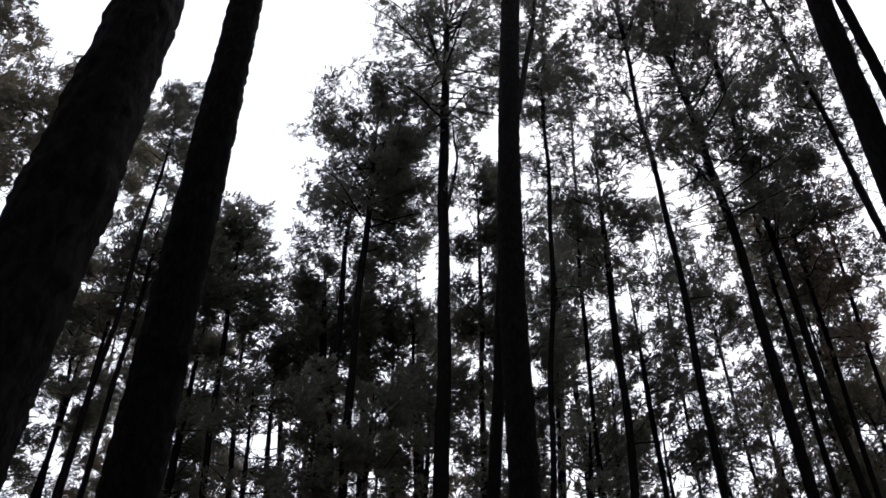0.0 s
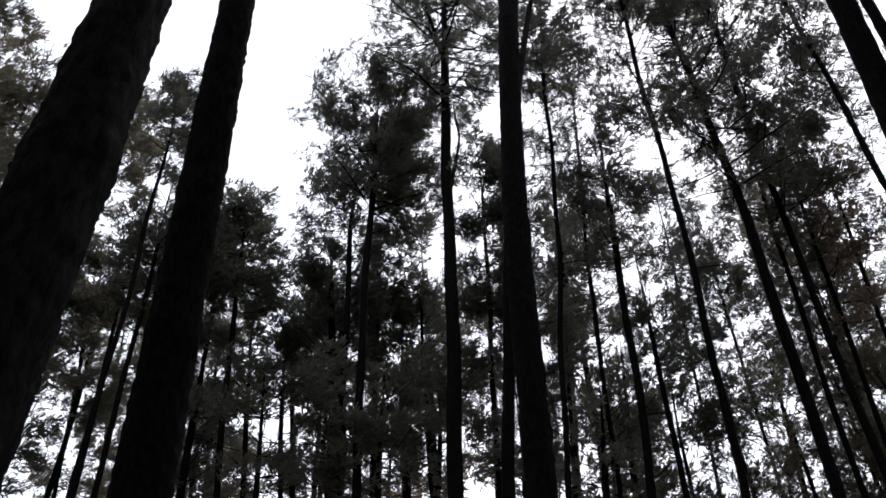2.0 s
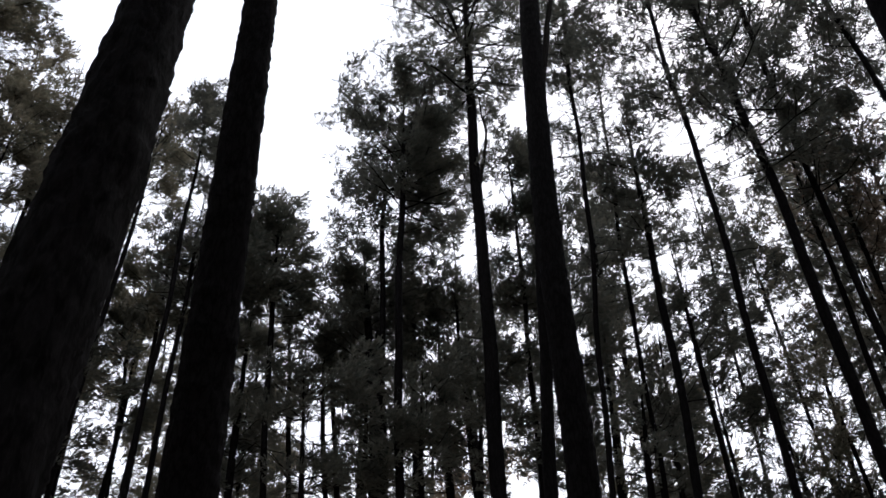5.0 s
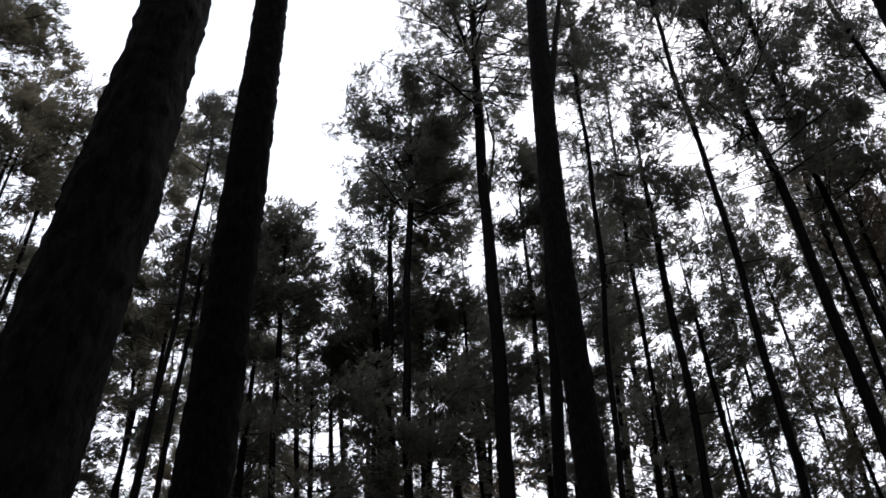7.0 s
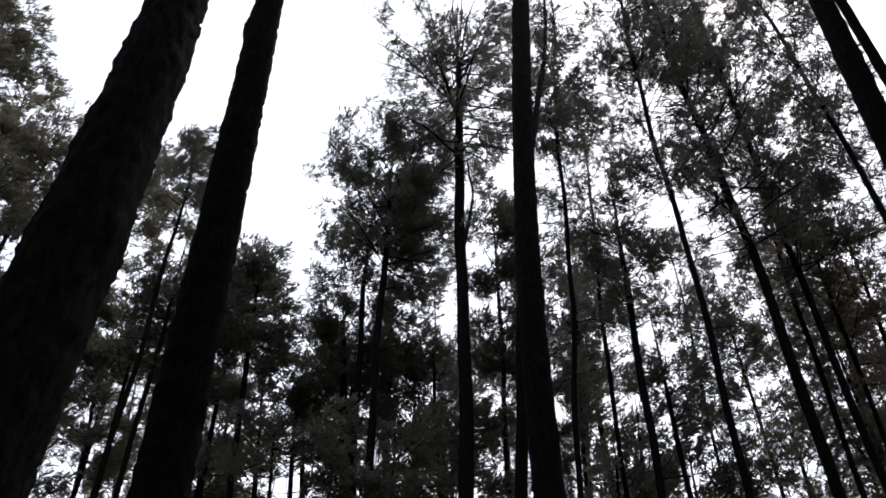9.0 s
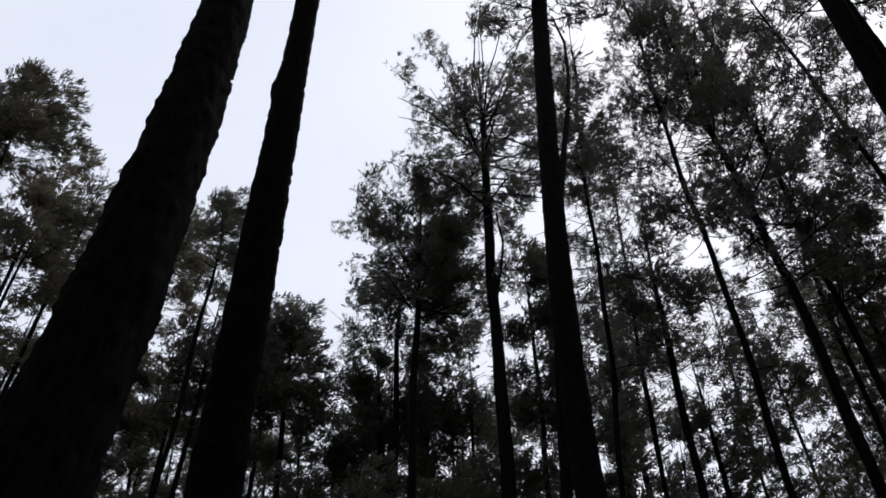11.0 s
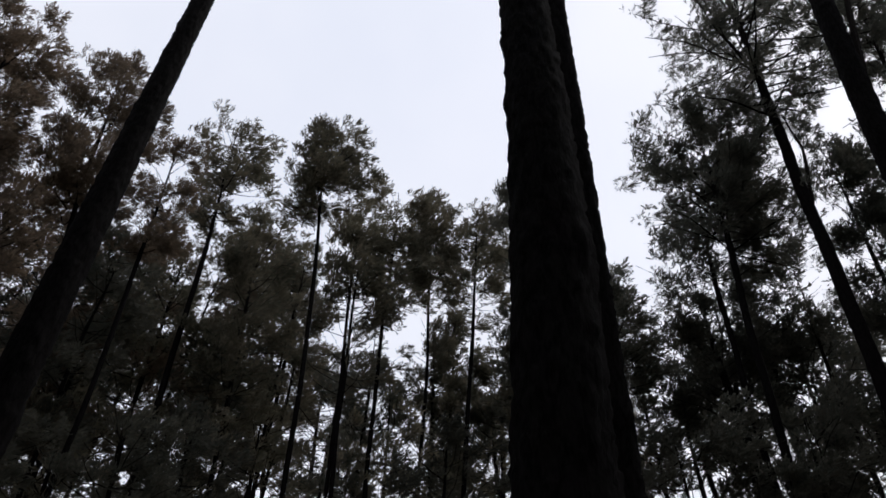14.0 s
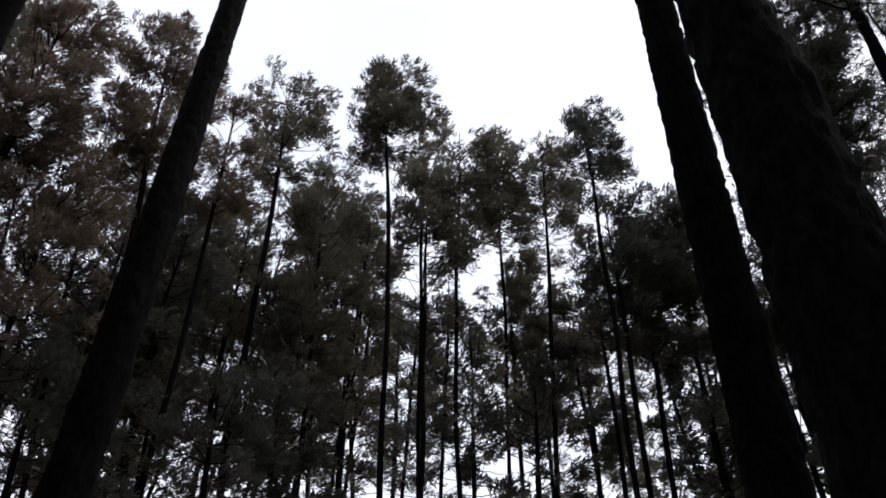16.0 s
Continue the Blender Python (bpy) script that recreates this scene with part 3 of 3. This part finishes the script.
pine(-8.62, 15.86, 17.4, 0.077, 12.8, 1.14, lean=(-0.001, -0.000), needles=GREEN, far=1, fill=1.26, seed=227, stubs=1, label="tall pine with dark green needle tufts on a bare trunk")
pine(-9.46, 16.53, 15.8, 0.069, 12.3, 1.12, lean=(-0.010, -0.006), needles=OLIVE, far=1, fill=0.87, seed=228, stubs=1, label="pine with rounded olive-green crown on a slender bare trunk")
pine(0.71, 14.53, 27.6, 0.072, 15.3, 1.04, lean=(0.057, -0.005), needles=GREEN, near=1, far=0, fill=0.56, seed=229, stubs=3, label="slim pine with sparse dark green crown and long bare trunk")
pine(1.05, 20.03, 18.1, 0.064, 14.0, 0.87, lean=(0.065, -0.006), needles=GREEN, far=1, fill=0.97, seed=230, stubs=1, label="slim pine with sparse dark green crown and long bare trunk")
pine(3.90, 13.49, 28.1, 0.084, 14.8, 1.46, lean=(0.002, -0.001), needles=GREEN, near=1, far=0, fill=0.58, seed=231, stubs=3, label="slim pine with sparse dark green crown and long bare trunk")
pine(2.27, 14.87, 17.2, 0.099, 12.2, 1.05, lean=(0.042, -0.007), needles=GREEN, near=1, far=0, fill=0.87, seed=232, stubs=3, label="slim pine with sparse dark green crown and long bare trunk")
pine(3.93, 17.61, 14.9, 0.080, 10.9, 0.90, lean=(-0.011, 0.002), needles=GREEN, far=1, fill=0.87, seed=233, stubs=1, label="slim pine with sparse dark green crown and long bare trunk")
pine(5.58, 13.42, 30.0, 0.124, 13.1, 1.96, lean=(-0.026, 0.010), needles=GREEN, near=1, far=0, fill=0.64, seed=234, stubs=3, label="tall pine with broad dark green crown and bare limbs")
pine(6.74, 14.55, 29.7, 0.096, 13.2, 1.71, lean=(-0.010, 0.004), needles=GREEN, far=0, fill=0.87, seed=235, stubs=3, label="tall pine with broad dark green crown and bare limbs")
pine(6.89, 16.67, 19.8, 0.078, 12.7, 0.98, lean=(0.019, -0.008), needles=GREEN, far=1, fill=0.73, seed=236, stubs=1, label="slim pine with sparse dark green crown and long bare trunk")
pine(7.71, 16.30, 17.5, 0.068, 11.8, 1.09, lean=(0.009, -0.004), needles=BROWN, far=1, fill=0.70, seed=237, stubs=1, label="pine with brown needles paled by haze and dense crown on a dark trunk")
pine(7.06, 10.37, 22.2, 0.065, 13.1, 1.15, lean=(-0.043, 0.027), needles=GREEN, near=1, far=0, fill=0.58, seed=238, stubs=3, label="slim pine with sparse dark green crown and long bare trunk")
pine(5.23, 7.36, 17.7, 0.095, 13.5, 1.30, lean=(0.010, -0.008), needles=GREEN, near=1, far=0, fill=0.68, seed=239, stubs=3, label="slim pine with sparse dark green crown and long bare trunk")
pine(5.44, 21.36, 21.0, 0.061, 12.8, 1.51, lean=(0.013, -0.003), needles=GREEN, far=1, fill=0.78, seed=240, stubs=1, label="slim pine with sparse dark green crown and long bare trunk")
pine(7.39, 21.82, 20.0, 0.063, 12.4, 1.63, lean=(-0.014, 0.005), needles=GREEN, far=1, fill=0.78, seed=241, stubs=1, label="tall pine with broad dark green crown and bare limbs")
pine(8.18, 20.46, 20.1, 0.060, 12.0, 1.48, lean=(-0.011, 0.004), needles=OLIVE, far=1, fill=0.78, seed=242, stubs=1, label="pine with rounded olive-green crown on a slender bare trunk")
pine(9.21, 18.91, 17.1, 0.056, 10.9, 1.46, lean=(-0.030, 0.014), needles=GREEN, far=1, fill=0.78, seed=243, stubs=1, label="slim pine with sparse dark green crown and long bare trunk")
pine(2.53, 20.89, 20.7, 0.058, 13.0, 1.28, lean=(0.026, -0.003), needles=GREEN, far=1, fill=0.92, seed=244, stubs=1, label="slim pine with sparse dark green crown and long bare trunk")
pine(8.22, 16.05, 17.4, 0.059, 11.3, 1.40, lean=(0.021, -0.011), needles=BROWN, far=1, fill=0.58, seed=245, stubs=1, label="pine with brown needles paled by haze and dense crown on a dark trunk")
pine(8.70, 13.46, 19.8, 0.069, 12.9, 1.38, lean=(-0.020, 0.013), needles=GREEN, far=0, fill=0.53, seed=246, stubs=3, label="slim pine with sparse dark green crown and long bare trunk")
pine(1.95, 16.94, 24.1, 0.062, 16.0, 1.06, lean=(0.038, -0.006), needles=GREEN, far=0, fill=0.48, seed=247, stubs=3, label="slim pine with sparse dark green crown and long bare trunk")
pine(4.35, 19.56, 12.7, 0.059, 7.1, 1.45, lean=(0.008, -0.002), needles=GREEN, far=1, fill=0.97, seed=248, stubs=1, label="low young pine with dark crown below the taller pines")
pine(6.19, 20.11, 12.5, 0.062, 7.2, 1.51, lean=(-0.016, 0.005), needles=GREEN, far=1, fill=0.97, seed=249, stubs=1, label="low young pine with dark crown below the taller pines")
pine(7.29, 18.66, 12.2, 0.059, 6.8, 1.44, lean=(-0.039, 0.014), needles=OLIVE, far=1, fill=0.97, seed=250, stubs=1, label="pine with rounded olive-green crown on a slender bare trunk")
pine(9.06, 18.99, 12.8, 0.062, 6.9, 1.51, lean=(-0.055, 0.025), needles=GREEN, far=1, fill=0.97, seed=251, stubs=1, label="low young pine with dark crown below the taller pines")
pine(9.57, 17.60, 12.3, 0.058, 6.5, 1.43, lean=(-0.057, 0.030), needles=OLIVE, far=1, fill=0.97, seed=252, stubs=1, label="pine with rounded olive-green crown on a slender bare trunk")
pine(3.14, 20.81, 13.2, 0.063, 7.5, 1.28, lean=(0.013, -0.002), needles=GREEN, far=1, fill=1.31, seed=253, stubs=1, label="tall pine with dark green needle tufts on a bare trunk")
pine(-8.26, 20.44, 13.5, 0.066, 7.5, 1.33, lean=(-0.016, -0.006), needles=GREEN, far=1, fill=0.48, seed=254, stubs=1, label="slim pine with sparse dark green crown and long bare trunk")
pine(-4.65, 22.58, 13.6, 0.070, 8.1, 1.39, lean=(-0.033, -0.007), needles=GREEN, far=1, fill=0.68, seed=255, stubs=1, label="slim pine with sparse dark green crown and long bare trunk")
pine(0.63, 23.04, 14.8, 0.070, 8.1, 1.41, lean=(-0.016, 0.000), needles=GREEN, far=1, fill=1.36, seed=256, stubs=1, label="tall pine with dark green needle tufts on a bare trunk")
pine(-1.76, 19.97, 18.4, 0.063, 13.4, 1.00, lean=(-0.025, -0.003), needles=GREEN, far=1, fill=1.08, seed=257, stubs=1, label="tall pine with dark green needle tufts on a bare trunk")
pine(-24.59, 5.89, 22.1, 0.074, 12.2, 1.55, lean=(0.051, 0.159), needles=GREEN, far=1, fill=1.08, seed=258, stubs=1, label="tall pine with dark green needle tufts on a bare trunk")
pine(-22.01, 6.30, 19.8, 0.067, 11.0, 1.37, lean=(0.061, 0.161), needles=BROWN, far=1, fill=1.08, seed=259, stubs=1, label="pine with brown needles paled by haze and dense crown on a dark trunk")
pine(-21.44, 7.28, 20.2, 0.066, 11.3, 1.40, lean=(0.064, 0.147), needles=BROWN, far=1, fill=1.08, seed=260, stubs=1, label="pine with brown needles paled by haze and dense crown on a dark trunk")
pine(-24.07, 9.98, 24.5, 0.080, 13.7, 1.40, lean=(0.059, 0.117), needles=GREEN, far=1, fill=1.08, seed=261, stubs=1, label="tall pine with dark green needle tufts on a bare trunk")
pine(-23.86, 11.51, 23.6, 0.082, 13.1, 1.40, lean=(0.052, 0.091), needles=OLIVE, far=1, fill=1.08, seed=262, stubs=1, label="pine with rounded olive-green crown on a slender bare trunk")
pine(-21.00, 11.72, 22.1, 0.073, 12.5, 1.58, lean=(0.054, 0.083), needles=BROWN, far=1, fill=1.08, seed=263, stubs=1, label="pine with brown needles paled by haze and dense crown on a dark trunk")
pine(-19.14, 11.33, 17.7, 0.067, 9.9, 1.42, lean=(0.082, 0.112), needles=GREEN, far=1, fill=0.97, seed=264, stubs=1, label="slim pine with sparse dark green crown and long bare trunk")
pine(-21.49, 15.22, 21.8, 0.083, 12.2, 1.68, lean=(0.056, 0.069), needles=OLIVE, far=1, fill=0.97, seed=265, stubs=1, label="pine with rounded olive-green crown on a slender bare trunk")
pine(-19.00, 15.89, 20.7, 0.078, 11.6, 1.50, lean=(0.030, 0.032), needles=OLIVE, far=1, fill=0.78, seed=266, stubs=1, label="pine with rounded olive-green crown on a slender bare trunk")
pine(-18.02, 17.58, 20.8, 0.080, 11.7, 1.69, lean=(0.025, 0.024), needles=GREEN, far=1, fill=0.78, seed=267, stubs=1, label="tall pine with broad dark green crown and bare limbs")
pine(-14.86, 16.22, 18.4, 0.068, 10.4, 1.33, lean=(0.005, 0.004), needles=GREEN, far=1, fill=0.78, seed=268, stubs=1, label="slim pine with sparse dark green crown and long bare trunk")
pine(-13.17, 19.97, 17.8, 0.076, 9.8, 1.24, lean=(-0.029, -0.018), needles=OLIVE, far=1, fill=0.78, seed=269, stubs=1, label="pine with rounded olive-green crown on a slender bare trunk")
pine(-11.28, 19.84, 18.0, 0.071, 10.0, 1.21, lean=(-0.052, -0.028), needles=OLIVE, far=1, fill=0.78, seed=270, stubs=1, label="pine with rounded olive-green crown on a slender bare trunk")
pine(-11.02, 22.56, 18.0, 0.080, 9.8, 1.27, lean=(-0.083, -0.040), needles=OLIVE, far=1, fill=0.78, seed=271, stubs=1, label="pine with rounded olive-green crown on a slender bare trunk")
pine(-8.13, 19.65, 15.7, 0.066, 8.7, 1.14, lean=(-0.077, -0.030), needles=GREEN, far=1, fill=0.97, seed=272, stubs=1, label="slim pine with sparse dark green crown and long bare trunk")
pine(-7.93, 21.86, 17.8, 0.073, 9.9, 1.25, lean=(-0.060, -0.020), needles=OLIVE, far=1, fill=0.97, seed=273, stubs=1, label="pine with rounded olive-green crown on a slender bare trunk")


# ---- the forest beyond, and unseen light-blocking pines around: plantation rows, a little uneven ----
taken = [ob.location.xy.copy() for ob in scene.objects if ob.name.startswith("pine_tree")]
KINDS = []
rows_rng = random.Random(7)
for kind in range(8):
    KINDS.append((16.0 + 0.45 * kind, 6.0 + 0.6 * (kind % 4), (GREEN, OLIVE, GREEN, BROWN)[kind % 4]))
first = {}


def stand(x, y, kind, turn):
    """One more pine of the stand: the first of each kind is built, the next are copies of it."""
    if kind in first:
        return copy_thing(first[kind], pose(x, y, 0, 0, 0, turn))
    if kind < 8:
        tall, base, leaf = KINDS[kind]
        first[kind] = pine(x, y, tall, 0.13, base, 2.1, needles=leaf, far=2, whorls=13, fill=0.62, seed=500 + kind, lean=(0.01, -0.008),
                           label="slender pine of the dense stand behind, dark crown")
    else:
        # Coarse opaque pines, never in view, added to keep sky light off the trunks.
        first[kind] = pine(x, y, 17.0 + kind % 3, 0.17, 5.0, 3.2, needles=GREEN, coarse=True, whorls=11, fill=1.5, seed=500 + kind,
                           label="unseen broad pine added to block light around the view")
    return first[kind]


for gx in range(-11, 12):
    for gy in range(-8, 12):
        x = gx * 3.7 + (gy % 2) * 1.6 + rows_rng.uniform(-1.2, 1.2)
        y = gy * 3.7 + rows_rng.uniform(-1.2, 1.2)
        kind, turn = rows_rng.randrange(8), rows_rng.uniform(0, 360)
        away, side = math.hypot(x, y), math.degrees(math.atan2(x, y))
        ahead = -84 < side < 50
        if min((Vector((x, y)) - t).length for t in taken) < 1.5:
            continue
        if ahead and 18.5 < away < 30.5 and (side < 0 or kind % 4 != 2) and (not -36 < side < -20 or kind % 4 == 1) and (not -52 < side <= -36 or kind % 2):
            stand(x, y, kind, turn)
        elif not ahead and (side > 66 or side < -98) and 6 < away < 19 or (56 < side <= 66 or -98 <= side < -88) and 11 < away < 24:
            # Out of view to the sides and behind: added only for their shade.
            stand(x, y, 8 + kind % 3, turn)
